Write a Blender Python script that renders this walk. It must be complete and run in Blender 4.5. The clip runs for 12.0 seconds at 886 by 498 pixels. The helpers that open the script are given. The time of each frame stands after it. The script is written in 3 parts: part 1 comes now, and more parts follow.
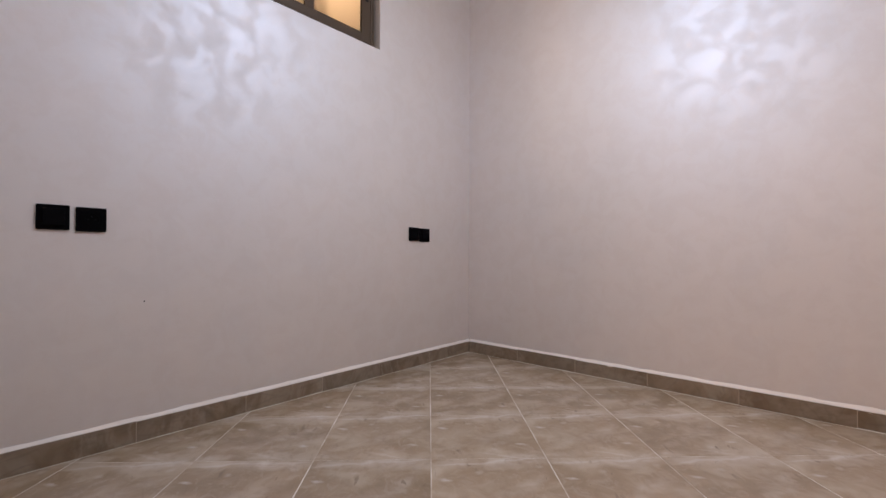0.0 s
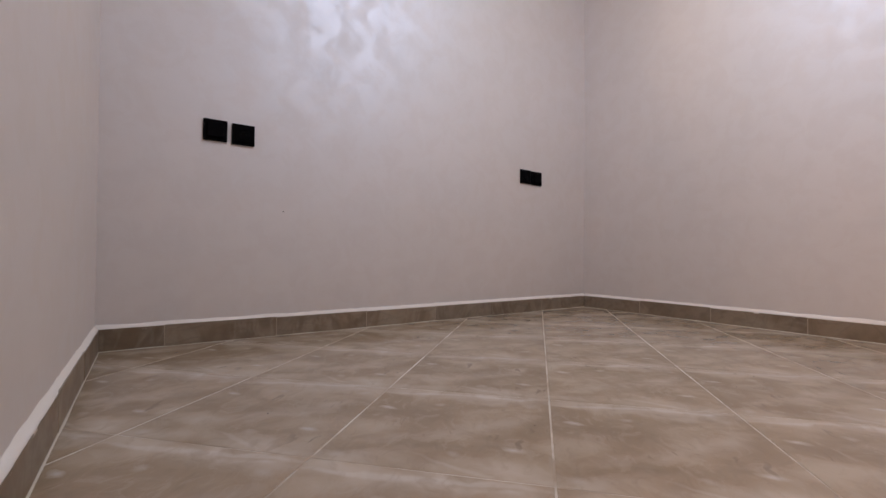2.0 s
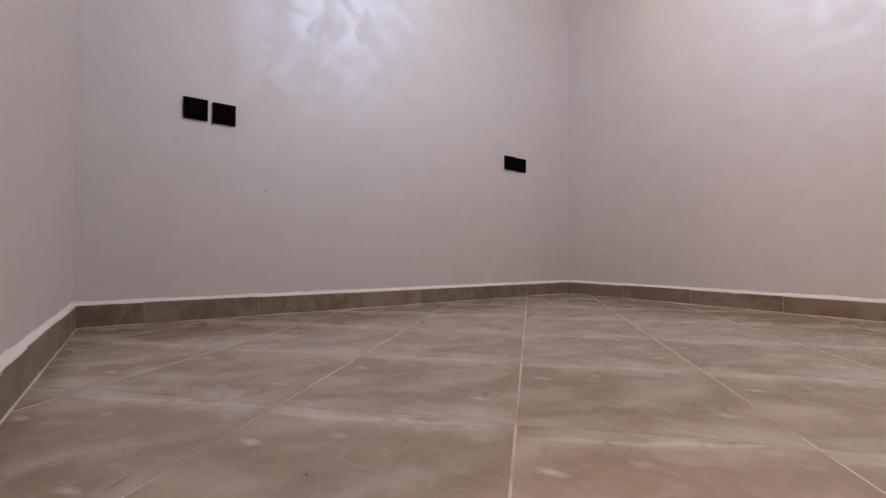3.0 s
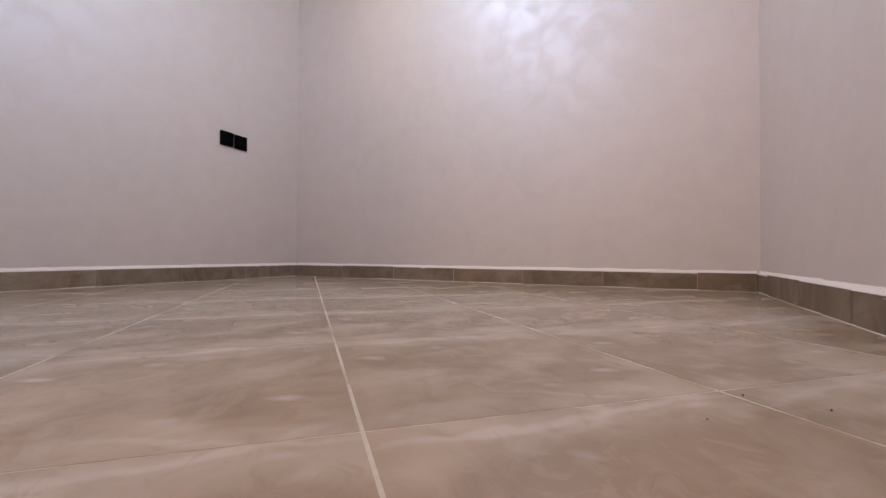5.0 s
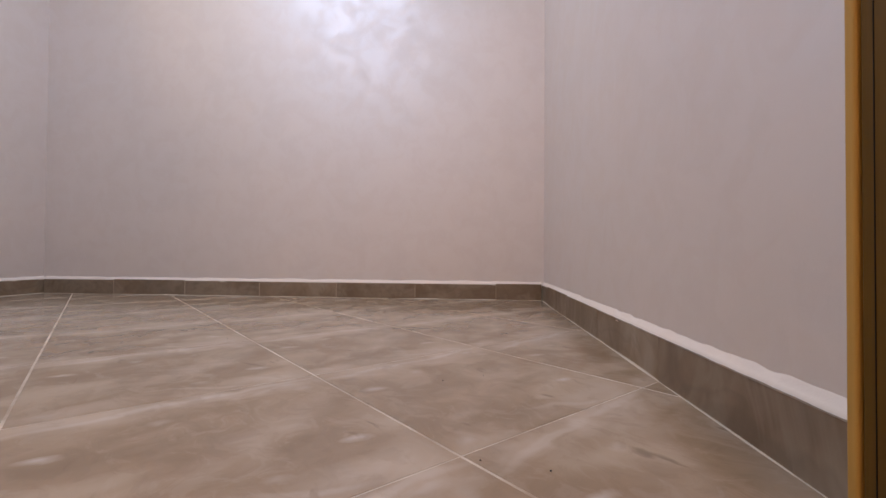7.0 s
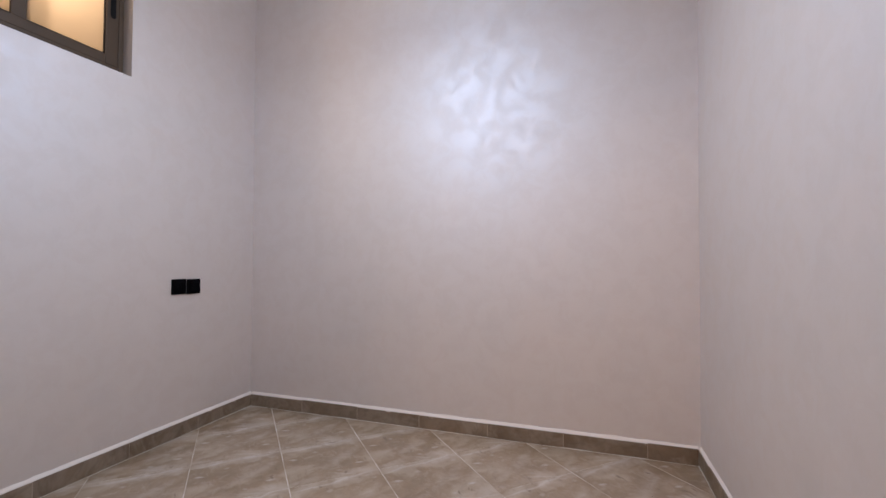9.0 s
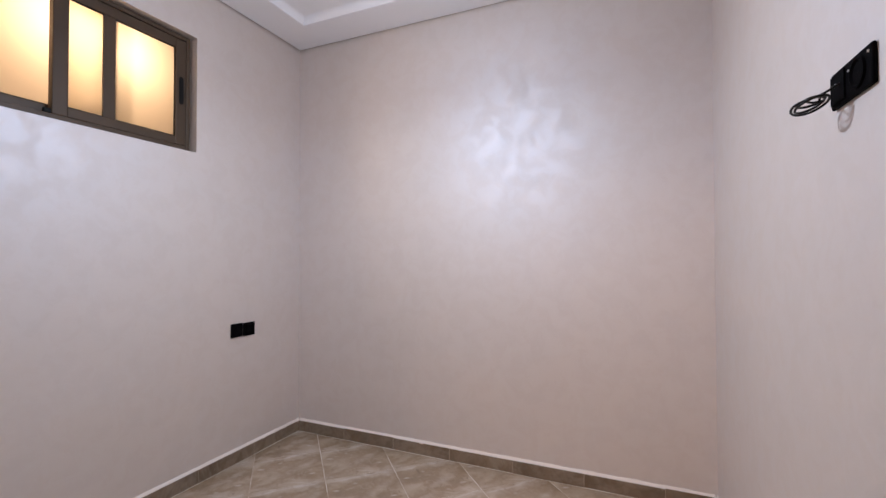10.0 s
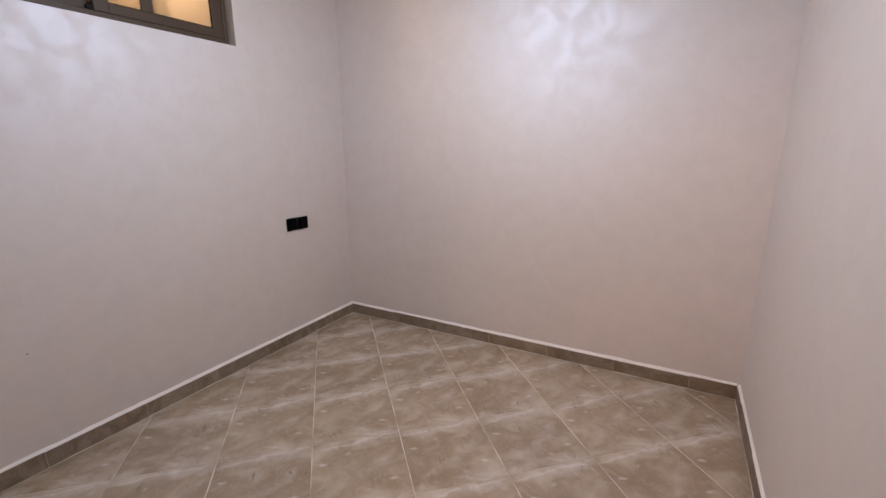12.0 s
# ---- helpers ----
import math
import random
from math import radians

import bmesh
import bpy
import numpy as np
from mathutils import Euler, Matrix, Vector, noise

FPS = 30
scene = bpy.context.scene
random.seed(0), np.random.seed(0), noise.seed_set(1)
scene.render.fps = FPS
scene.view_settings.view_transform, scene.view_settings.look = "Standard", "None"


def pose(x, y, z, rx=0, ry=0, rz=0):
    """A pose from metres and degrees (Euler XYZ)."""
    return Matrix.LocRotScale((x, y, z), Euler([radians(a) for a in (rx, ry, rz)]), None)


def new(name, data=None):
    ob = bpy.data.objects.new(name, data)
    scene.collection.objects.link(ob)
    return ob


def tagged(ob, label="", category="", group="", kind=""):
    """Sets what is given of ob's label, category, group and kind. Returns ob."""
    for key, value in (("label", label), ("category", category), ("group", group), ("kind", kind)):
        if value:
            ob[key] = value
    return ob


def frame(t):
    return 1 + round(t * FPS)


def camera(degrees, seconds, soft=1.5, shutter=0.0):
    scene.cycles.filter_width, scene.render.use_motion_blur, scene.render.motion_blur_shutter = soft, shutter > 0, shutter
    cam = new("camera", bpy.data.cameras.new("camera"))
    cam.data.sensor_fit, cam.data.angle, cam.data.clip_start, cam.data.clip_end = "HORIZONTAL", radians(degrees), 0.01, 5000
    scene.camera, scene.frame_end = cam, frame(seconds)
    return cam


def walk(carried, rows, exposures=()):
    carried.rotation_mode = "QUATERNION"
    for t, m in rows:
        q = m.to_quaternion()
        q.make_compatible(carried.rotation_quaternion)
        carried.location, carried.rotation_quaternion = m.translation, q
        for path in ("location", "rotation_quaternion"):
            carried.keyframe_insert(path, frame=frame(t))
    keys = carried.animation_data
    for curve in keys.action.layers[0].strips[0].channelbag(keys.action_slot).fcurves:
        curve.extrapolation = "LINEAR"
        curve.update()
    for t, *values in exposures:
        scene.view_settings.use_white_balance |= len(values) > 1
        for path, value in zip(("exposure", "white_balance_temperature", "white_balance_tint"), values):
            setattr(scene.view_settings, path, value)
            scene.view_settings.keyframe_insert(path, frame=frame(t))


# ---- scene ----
cam = camera(91.3, 12.0, soft=1.5)

# seconds, eye, yaw, pitch, roll
PATH = [
    (0, (1.938, -2.479, 0.716), 41.46, 0.45, -0.29),
    (0.5, (1.915, -2.470, 0.568), 44.32, 0.49, -0.50),
    (1, (1.922, -2.472, 0.498), 47.93, 0.49, -0.78),
    (1.5, (1.908, -2.477, 0.428), 51.84, 0.28, -0.83),
    (2, (1.908, -2.472, 0.346), 55.68, 0.78, -0.49),
    (2.5, (1.914, -2.467, 0.298), 56.92, 0.81, -0.29),
    (4.5, (2.170, -2.316, 0.165), 33.73, 0.80, -0.30),
    (5, (2.262, -2.288, 0.153), 25.97, 0.80, -0.35),
    (5.5, (2.315, -2.237, 0.150), 16.79, 0.74, -0.36),
    (6, (2.339, -2.235, 0.169), 8.09, 0.73, -0.39),
    (6.5, (2.385, -2.177, 0.199), 4.33, 0.88, -0.39),
    (8.5, (2.129, -2.276, 0.589), 12.20, 1.10, -0.49),
    (9, (2.143, -2.397, 0.992), 18.09, 1.29, -0.30),
    (9.5, (2.217, -2.522, 1.236), 21.17, 1.17, 0.06),
    (10, (2.282, -2.561, 1.290), 23.37, 1.03, 0.11),
    (10.5, (2.319, -2.588, 1.295), 25.31, 1.40, 0.28),
    (11, (2.300, -2.604, 1.313), 26.65, 1.40, 0.10),
    (11.5, (2.261, -2.623, 1.334), 27.21, -6.47, 0.16),
    (12, (2.273, -2.604, 1.360), 28.54, -13.78, 0.19),
]
walk(cam, [(t, pose(*eye, 90 + pitch, roll, yaw)) for t, eye, yaw, pitch, roll in PATH],
     exposures=[(0.0, -0.21, 6800, 10), (1.5, -0.26, 6900, 10), (2.5, -0.26, 6900, 11), (4.5, -0.17, 6720, 11.5), (6.5, -0.11, 6760, 11.5), (8.3, -0.23, 6470, 8), (9.0, -0.23, 6340, 8), (9.7, -0.20, 6460, 9), (10.5, -0.20, 6600, 9.5), (11.2, -0.20, 6660, 9.5), (12.0, -0.23, 6800, 10)])

# ---- sizes of the room (metres) ----
W, L = 2.676, 2.618            # room: x from 0 to W, y from -L to 0
CEIL, TRAY, ROOF = 2.845, 2.892, 3.02
TH = 0.14                      # wall thickness
DOOR_X0, DOOR_X1, DOOR_H = 1.70, 2.60, 2.10
WIN_Y0, WIN_Y1, WIN_Z0, WIN_Z1 = -2.075, -0.848, 1.890, 2.553
SKIRT_H, SKIRT_T = 0.080, 0.012
HALL_X0, HALL_X1, HALL_Y = 0.9, 3.3, -5.4
# floor tiles: pitch, width of the two kinds of joint, direction of the rows
PITCH, JOINT, SIDE_JOINT, ANGLE = 0.403, 0.0040, 0.0022, 0.815
NX, NY = math.sin(ANGLE), math.cos(ANGLE)

# ---- world and lights ----
world = bpy.data.worlds.new("world")
scene.world = world
world.use_nodes = True
world.node_tree.nodes["Background"].inputs[0].default_value = (0.02, 0.022, 0.03, 1)
world.node_tree.nodes["Background"].inputs[1].default_value = 0.2


def point_lamp(name, place, watts, colour, radius):
    data = bpy.data.lights.new(name, "POINT")
    data.energy, data.color, data.shadow_soft_size = watts, colour, radius
    ob = new(name, data)
    ob.matrix_world = pose(*place)
    return ob


point_lamp("bulb_light", (1.37, -1.22, 2.375), 24, (0.67, 0.79, 1.0), 0.035)
# the bulb's opaque base sends most of its light downwards
face = bpy.data.lights.new("bulb_face_light", "AREA")
face.shape, face.size, face.energy, face.color = "DISK", 0.07, 23, (0.67, 0.79, 1.0)
new("bulb_face_light", face).matrix_world = pose(1.37, -1.22, 2.338)
point_lamp("hall_lamp_light", (2.18, -4.6, 2.40), 60, (1.0, 0.69, 0.49), 0.25)
# added close behind the glass for the pane's hot spot, outside the pendant's shade
point_lamp("pendant_light", (-0.34, -1.47, 2.37), 8.4, (1.0, 0.65, 0.40), 0.05)
point_lamp("well_light", (-0.24, -1.18, 2.33), 4.2, (1.0, 0.66, 0.40), 0.05)

# ---- materials ----


class Nodes:
    """A short way to write a node material."""

    def __init__(self, name):
        self.mat = bpy.data.materials.new(name)
        self.mat.use_nodes = True
        self.tree = self.mat.node_tree
        self.bsdf = self.tree.nodes["Principled BSDF"]
        self.coord = self.tree.nodes.new("ShaderNodeTexCoord").outputs["Object"]

    def put(self, socket, value):
        if isinstance(value, bpy.types.NodeSocket):
            self.tree.links.new(value, socket)
        else:
            socket.default_value = value

    def set(self, **values):
        for key, value in values.items():
            self.put(self.bsdf.inputs[key.replace("_", " ")], value)
        return self

    def mapped(self, scale, shift=None, coord=None):
        n = self.tree.nodes.new("ShaderNodeMapping")
        self.put(n.inputs["Vector"], coord or self.coord)
        self.put(n.inputs["Scale"], scale)
        if shift is not None:
            self.put(n.inputs["Location"], shift)
        return n.outputs[0]

    def noise(self, scale, detail=4.0, rough=0.55, warp=0.0, coord=None):
        n = self.tree.nodes.new("ShaderNodeTexNoise")
        self.put(n.inputs["Vector"], coord or self.coord)
        n.inputs["Scale"].default_value = scale
        n.inputs["Detail"].default_value = detail
        n.inputs["Roughness"].default_value = rough
        n.inputs["Distortion"].default_value = warp
        return n.outputs[0]

    def ramp(self, factor, *stops):
        n = self.tree.nodes.new("ShaderNodeValToRGB")
        self.put(n.inputs[0], factor)
        while len(n.color_ramp.elements) < len(stops):
            n.color_ramp.elements.new(0.5)
        for e, (at, c) in zip(n.color_ramp.elements, stops):
            e.position = at
            e.color = (*c, 1) if isinstance(c, tuple) else (c, c, c, 1)
        return n.outputs[0]

    def span(self, factor, a0, a1, b0, b1):
        n = self.tree.nodes.new("ShaderNodeMapRange")
        for k, v in enumerate((factor, a0, a1, b0, b1)):
            self.put(n.inputs[k], v)
        return n.outputs[0]

    def mix(self, factor, a, b, blend="MIX"):
        n = self.tree.nodes.new("ShaderNodeMix")
        n.data_type, n.blend_type = "RGBA", blend
        for k, v in ((0, factor), (6, a), (7, b)):
            self.put(n.inputs[k], (*v, 1) if isinstance(v, tuple) else v)
        return n.outputs[2]

    def bump(self, height, strength=0.1, distance=0.01, after=None):
        n = self.tree.nodes.new("ShaderNodeBump")
        n.inputs["Strength"].default_value = strength
        n.inputs["Distance"].default_value = distance
        self.put(n.inputs["Height"], height)
        if after is not None:
            self.put(n.inputs["Normal"], after)
        return n.outputs[0]

    def random(self):
        return self.tree.nodes.new("ShaderNodeObjectInfo").outputs["Random"]


def plaster_material():
    """Pearly trowelled decorative plaster: soft clouds, glossier flakes, a fine tooth."""
    m = Nodes("pearl_plaster")
    t = m.tree
    cloud = m.noise(1.6, 3, 0.5, 0.3)
    flake = m.noise(9.0, 6, 0.62, 0.6)
    dab = m.noise(24.0, 4, 0.6, 0.6)
    tooth = m.noise(120, 3, 0.6)
    base = m.ramp(cloud, (0.30, (0.647, 0.521, 0.390)), (0.52, (0.661, 0.531, 0.400)), (0.72, (0.675, 0.545, 0.412)))
    patch = m.ramp(flake, (0.38, 0.0), (0.485, 0.30), (0.515, 0.70), (0.62, 1.0))
    patch = m.mix(m.span(dab, 0.40, 0.62, 0.0, 0.45), patch, m.span(dab, 0.35, 0.65, 0.0, 1.0))
    base = m.mix(m.span(patch, 0.0, 1.0, 0.0, 0.06), base, (0.70, 0.595, 0.49))
    trowel = m.bump(dab, 0.06, 0.004, m.bump(flake, 0.05, 0.010))
    relief = m.bump(tooth, 0.035, 0.002, trowel)
    m.set(Base_Color=base, Roughness=0.8, Specular_IOR_Level=0.2, Normal=relief)
    # mica pigment: a broad cool sheen, stronger where the trowel pressed
    pearl = t.nodes.new("ShaderNodeBsdfGlossy")
    pearl.inputs["Color"].default_value = (0.81, 0.865, 1.0, 1)
    m.put(pearl.inputs["Roughness"], m.span(patch, 0.0, 1.0, 0.72, 0.57))
    m.put(pearl.inputs["Normal"], relief)
    mx = t.nodes.new("ShaderNodeMixShader")
    m.put(mx.inputs[0], m.span(patch, 0.0, 1.0, 0.29, 0.345))
    t.links.new(m.bsdf.outputs[0], mx.inputs[1])
    t.links.new(pearl.outputs[0], mx.inputs[2])
    t.links.new(mx.outputs[0], t.nodes["Material Output"].inputs[0])
    return m.mat


def skirting_material(name, dark=1.0, flecks=0.60, rough=0.10):
    """Glazed taupe stone-look tile with smoky veins; each piece shifted."""
    m = Nodes(name)
    mul = m.tree.nodes.new("ShaderNodeMath")
    mul.operation = "MULTIPLY"
    m.put(mul.inputs[0], m.random())
    mul.inputs[1].default_value = 37.0
    co = m.mapped((1, 1, 1), mul.outputs[0])
    wide = m.mapped((0.75, 1.6, 1), None, co)
    smoke = m.noise(4.2, 4, 0.50, 0.8, wide)
    fine = m.noise(13, 3, 0.5, 0.8, wide)
    base = m.ramp(smoke, (0.32, tuple(dark * c for c in (0.285, 0.190, 0.116))), (0.49, tuple(dark * c for c in (0.338, 0.231, 0.145))),
                  (0.58, tuple(dark * c for c in (0.405, 0.290, 0.192))), (0.72, tuple(dark * c for c in (0.50, 0.39, 0.28))))
    base = m.mix(m.span(fine, 0.48, 0.75, 0.0, 0.30), base, (0.46 * dark, 0.36 * dark, 0.27 * dark))
    web = m.noise(2.6, 4, 0.6, 1.3, m.mapped((0.8, 1.5, 1), (3.1, 7.7, 0.0), co))
    base = m.mix(m.ramp(web, (0.42, 0.0), (0.50, 0.34), (0.57, 0.0)), base, (0.62 * dark, 0.51 * dark, 0.39 * dark))
    vein = m.noise(5.0, 3, 0.5, 2.0, m.mapped((1.3, 0.5, 1), None, co))
    base = m.mix(m.ramp(vein, (0.43, 0.0), (0.49, 0.22), (0.535, 0.0)), base, (0.17 * dark, 0.12 * dark, 0.08 * dark))
    fleck = m.noise(10, 1, 0.4, 0.3, m.mapped((0.8, 2.1, 1), None, co))
    base = m.mix(m.span(fleck, 0.68, 0.76, 0.0, flecks), base, (0.60, 0.55, 0.50))
    tone = m.span(m.random(), 0, 1, 0.90, 1.08)
    base = m.mix(1.0, base, tone, "MULTIPLY")
    m.set(Base_Color=base, Roughness=m.span(fine, 0.3, 0.7, rough, rough + 0.10), Specular_IOR_Level=0.35,
          Normal=m.bump(m.noise(60, 3, 0.5), 0.03, 0.002, m.bump(fine, 0.05, 0.003)))
    return m.mat


def floor_tile_material(name):
    """Glazed taupe stone-look tile: every tile carries the same print, pale smoke along two edges and small flecks."""
    m = Nodes(name)
    t = m.tree

    def along(x, y):
        n = t.nodes.new("ShaderNodeVectorMath")
        n.operation = "DOT_PRODUCT"
        m.put(n.inputs[0], m.coord)
        n.inputs[1].default_value = (x / PITCH, y / PITCH, 0)
        return n.outputs["Value"]

    def joined(x, y, z):
        n = t.nodes.new("ShaderNodeCombineXYZ")
        for k, v in enumerate((x, y, z)):
            m.put(n.inputs[k], v)
        return n.outputs[0]

    def warped(co, scale, amount):
        n = t.nodes.new("ShaderNodeTexNoise")
        m.put(n.inputs["Vector"], co)
        n.inputs["Scale"].default_value, n.inputs["Detail"].default_value = scale, 3.0
        v = t.nodes.new("ShaderNodeVectorMath")
        v.operation = "MULTIPLY_ADD"
        m.put(v.inputs[0], n.outputs["Color"])
        v.inputs[1].default_value = (amount, amount, 0)
        add = t.nodes.new("ShaderNodeVectorMath")
        add.operation = "ADD"
        m.put(v.inputs[2], co)
        m.put(add.inputs[0], v.outputs[0])
        add.inputs[1].default_value = (-amount / 2, -amount / 2, 0)
        return add.outputs[0]

    # n and u run across and along the rows, in tiles, 0 to 1 over one tile
    n_axis, u_axis = along(NX, NY), along(NY, -NX)
    flat = joined(n_axis, u_axis, 0.0)
    drift = joined(n_axis, u_axis, m.span(m.random(), 0, 1, 0.0, 0.9))
    soft_co = warped(drift, 3.5, 0.16)
    fleck_co = warped(drift, 16.0, 0.045)

    def blob(co, n, u, a, b, turn=0.0):
        """1 in the middle of an ellipse at n, u with the half axes a and b, falling to 0 at its rim."""
        mp = t.nodes.new("ShaderNodeMapping")
        mp.vector_type = "TEXTURE"
        mp.inputs["Location"].default_value = (n - 0.5, u - 0.5, 0)
        mp.inputs["Rotation"].default_value = (0, 0, radians(turn))
        mp.inputs["Scale"].default_value = (a, b, 9)
        m.put(mp.inputs["Vector"], co)
        g = t.nodes.new("ShaderNodeTexGradient")
        g.gradient_type = "SPHERICAL"
        m.put(g.inputs[0], mp.outputs[0])
        return g.outputs["Fac"]

    streak = m.tree.nodes.new("ShaderNodeMapping")
    m.put(streak.inputs["Vector"], soft_co)
    streak.inputs["Rotation"].default_value = (0, 0, radians(36))
    streak.inputs["Scale"].default_value = (0.85, 1.25, 1)
    smoke = m.noise(2.3, 3, 0.45, 0.4, streak.outputs[0])
    fine = m.noise(5.5, 3.5, 0.5, 0.5, streak.outputs[0])
    base = m.ramp(smoke, (0.34, (0.276, 0.190, 0.118)), (0.48, (0.308, 0.215, 0.136)), (0.59, (0.369, 0.271, 0.183)), (0.72, (0.449, 0.347, 0.249)))
    base = m.mix(m.span(fine, 0.50, 0.75, 0.0, 0.28), base, (0.46, 0.36, 0.27))
    pale = (0.515, 0.415, 0.325)
    # soft pale smoke beside the edges and across the corner
    for n, u, a, b, turn, k in ((0.62, 0.05, 0.58, 0.17, -3, 0.72), (0.76, 0.96, 0.42, 0.14, 5, 0.60), (0.10, 0.97, 0.32, 0.10, -8, 0.42),
                                (0.58, 0.56, 0.34, 0.10, -40, 0.40), (0.16, 0.06, 0.26, 0.09, -6, 0.45), (0.80, 0.42, 0.24, 0.09, -55, 0.34), (0.24, 0.74, 0.24, 0.06, -30, 0.26)):
        f = m.span(blob(soft_co, n, u, a, b, turn), 0.0, 0.75, 0.0, k)
        f = m.mix(1.0, f, m.span(fine, 0.32, 0.62, 0.35, 1.15), "MULTIPLY")
        base = m.mix(f, base, pale)
    # thin bright threads in the smoke
    for n, u, a, b, turn, k in ((0.28, 0.085, 0.34, 0.026, -6, 0.34), (0.72, 0.035, 0.36, 0.024, -3, 0.36), (0.60, 0.93, 0.22, 0.022, 24, 0.22)):
        base = m.mix(m.span(blob(soft_co, n, u, a, b, turn), 0.0, 0.6, 0.0, k), base, (0.62, 0.53, 0.44))
    # small pale flecks
    for n, u, a, b, turn, k in ((0.115, 0.345, 0.066, 0.028, 14, 0.48), (0.835, 0.725, 0.062, 0.028, 10, 0.44), (0.575, 0.825, 0.046, 0.034, 20, 0.20), (0.390, 0.235, 0.042, 0.036, 0, 0.22),
                                (0.890, 0.150, 0.048, 0.040, 0, 0.18), (0.085, 0.935, 0.046, 0.036, 0, 0.16), (0.840, 0.070, 0.050, 0.022, 0, 0.20)):
        base = m.mix(m.span(blob(fleck_co, n, u, a, b, turn), 0.0, 0.85, 0.0, k), base, (0.68, 0.61, 0.54))
    # fine mottling, a few centimetres across
    mottle = m.noise(8.0, 5, 0.64, 1.0, m.mapped((1.2, 0.8, 1), None, soft_co))
    base = m.mix(m.span(mottle, 0.53, 0.63, 0.0, 0.22), base, (0.47, 0.375, 0.29))
    base = m.mix(m.span(mottle, 0.47, 0.37, 0.0, 0.19), base, (0.205, 0.135, 0.085))
    # sparse short dark veins
    vein = m.noise(8.0, 2, 0.5, 0.7, m.mapped((2.0, 0.5, 1), None, soft_co))
    where = m.span(m.noise(3.1, 2, 0.5, 0.2, m.mapped((1, 1, 1), (5.3, 2.2, 0.0), drift)), 0.52, 0.64, 0.0, 1.0)
    f = m.mix(1.0, m.ramp(vein, (0.30, 0.60), (0.37, 0.0)), where, "MULTIPLY")
    base = m.mix(f, base, (0.17, 0.115, 0.075))
    base = m.mix(1.0, base, m.span(m.random(), 0, 1, 0.95, 1.04), "MULTIPLY")
    m.set(Base_Color=base, Roughness=m.span(fine, 0.3, 0.7, 0.12, 0.24), Specular_IOR_Level=0.5,
          Normal=m.bump(m.noise(24, 3, 0.5, 0, flat), 0.03, 0.002, m.bump(fine, 0.05, 0.003)))
    return m.mat


def simple_material(name, colour, rough, grain=60.0, vary=0.12, bump=0.05, metal=0.0, spec=0.5):
    m = Nodes(name)
    a = tuple(c * (1 - vary) for c in colour)
    b = tuple(min(1, c * (1 + vary)) for c in colour)
    base = m.mix(m.noise(3.0, 4, 0.6, 0.4), a, b)
    g = m.noise(grain, 4, 0.6)
    m.set(Base_Color=base, Roughness=m.span(g, 0.3, 0.7, rough * 0.88, min(1, rough * 1.12)), Metallic=metal, Specular_IOR_Level=spec,
          Normal=m.bump(g, bump, 0.002))
    return m.mat


def wood_material(name, dark, light, rough):
    m = Nodes(name)
    grain = m.noise(5, 4, 0.55, 1.2, m.mapped((4, 4, 0.4)))
    pore = m.noise(70, 4, 0.6, 0.2, m.mapped((4, 4, 0.12)))
    base = m.ramp(grain, (0.30, dark), (0.70, light))
    base = m.mix(m.span(pore, 0.50, 0.72, 0.0, 0.22), base, tuple(c * 0.55 for c in dark))
    m.set(Base_Color=base, Roughness=m.span(pore, 0.3, 0.7, rough * 0.85, rough * 1.15), Specular_IOR_Level=0.14, Normal=m.bump(pore, 0.08, 0.002))
    return m.mat


def frosted_material():
    """Frosted glass: light comes through scattered."""
    m = Nodes("frosted_glass")
    t = m.tree
    tr = t.nodes.new("ShaderNodeBsdfTranslucent")
    tr.inputs[0].default_value = (0.97, 0.93, 0.84, 1)
    gl = t.nodes.new("ShaderNodeBsdfGlossy")
    gl.inputs["Roughness"].default_value = 0.5
    mx = t.nodes.new("ShaderNodeMixShader")
    mx.inputs[0].default_value = 0.01
    t.links.new(m.bump(m.noise(90, 3, 0.6), 0.15, 0.002), tr.inputs["Normal"])
    t.links.new(tr.outputs[0], mx.inputs[1])
    t.links.new(gl.outputs[0], mx.inputs[2])
    t.links.new(mx.outputs[0], t.nodes["Material Output"].inputs[0])
    return m.mat


PLASTER = plaster_material()
TILE = floor_tile_material("floor_tile_glaze")
SKIRT = skirting_material("skirting_tile_glaze", 0.60, 0.08, 0.36)
GROUT = simple_material("cream_grout", (0.55, 0.475, 0.375), 0.8, 160, 0.15, 0.2)
WORN = Nodes("worn_floor_grout")
WORN.set(Base_Color=WORN.ramp(WORN.noise(6.0, 4, 0.65, 0.3), (0.40, (0.34, 0.25, 0.17)), (0.60, (0.60, 0.51, 0.41))), Roughness=0.7)
WORN = WORN.mat
FILLER = simple_material("taupe_joint_filler", (0.43, 0.345, 0.265), 0.8, 160, 0.2, 0.2)
WHITE = simple_material("white_filler", (0.79, 0.70, 0.62), 0.8, 90, 0.05, 0.2)
GYPSUM = simple_material("white_gypsum", (0.86, 0.85, 0.87), 0.7, 120, 0.02, 0.05)
CREAM = simple_material("cream_paint", (0.72, 0.62, 0.48), 0.8, 80, 0.05, 0.08)
BRONZE = simple_material("bronze_aluminium", (0.085, 0.057, 0.038), 0.45, 200, 0.08, 0.03, 0.0, 0.18)
RUBBER = simple_material("black_gasket", (0.006, 0.0055, 0.0055), 0.6, 200, 0.1, 0.03, 0.0, 0.15)
BLACK = simple_material("black_plastic", (0.004, 0.0035, 0.004), 0.65, 260, 0.1, 0.03, 0.0, 0.015)
CABLE = simple_material("black_cable_sheath", (0.005, 0.005, 0.005), 0.3, 300, 0.1, 0.02, 0.0, 0.25)
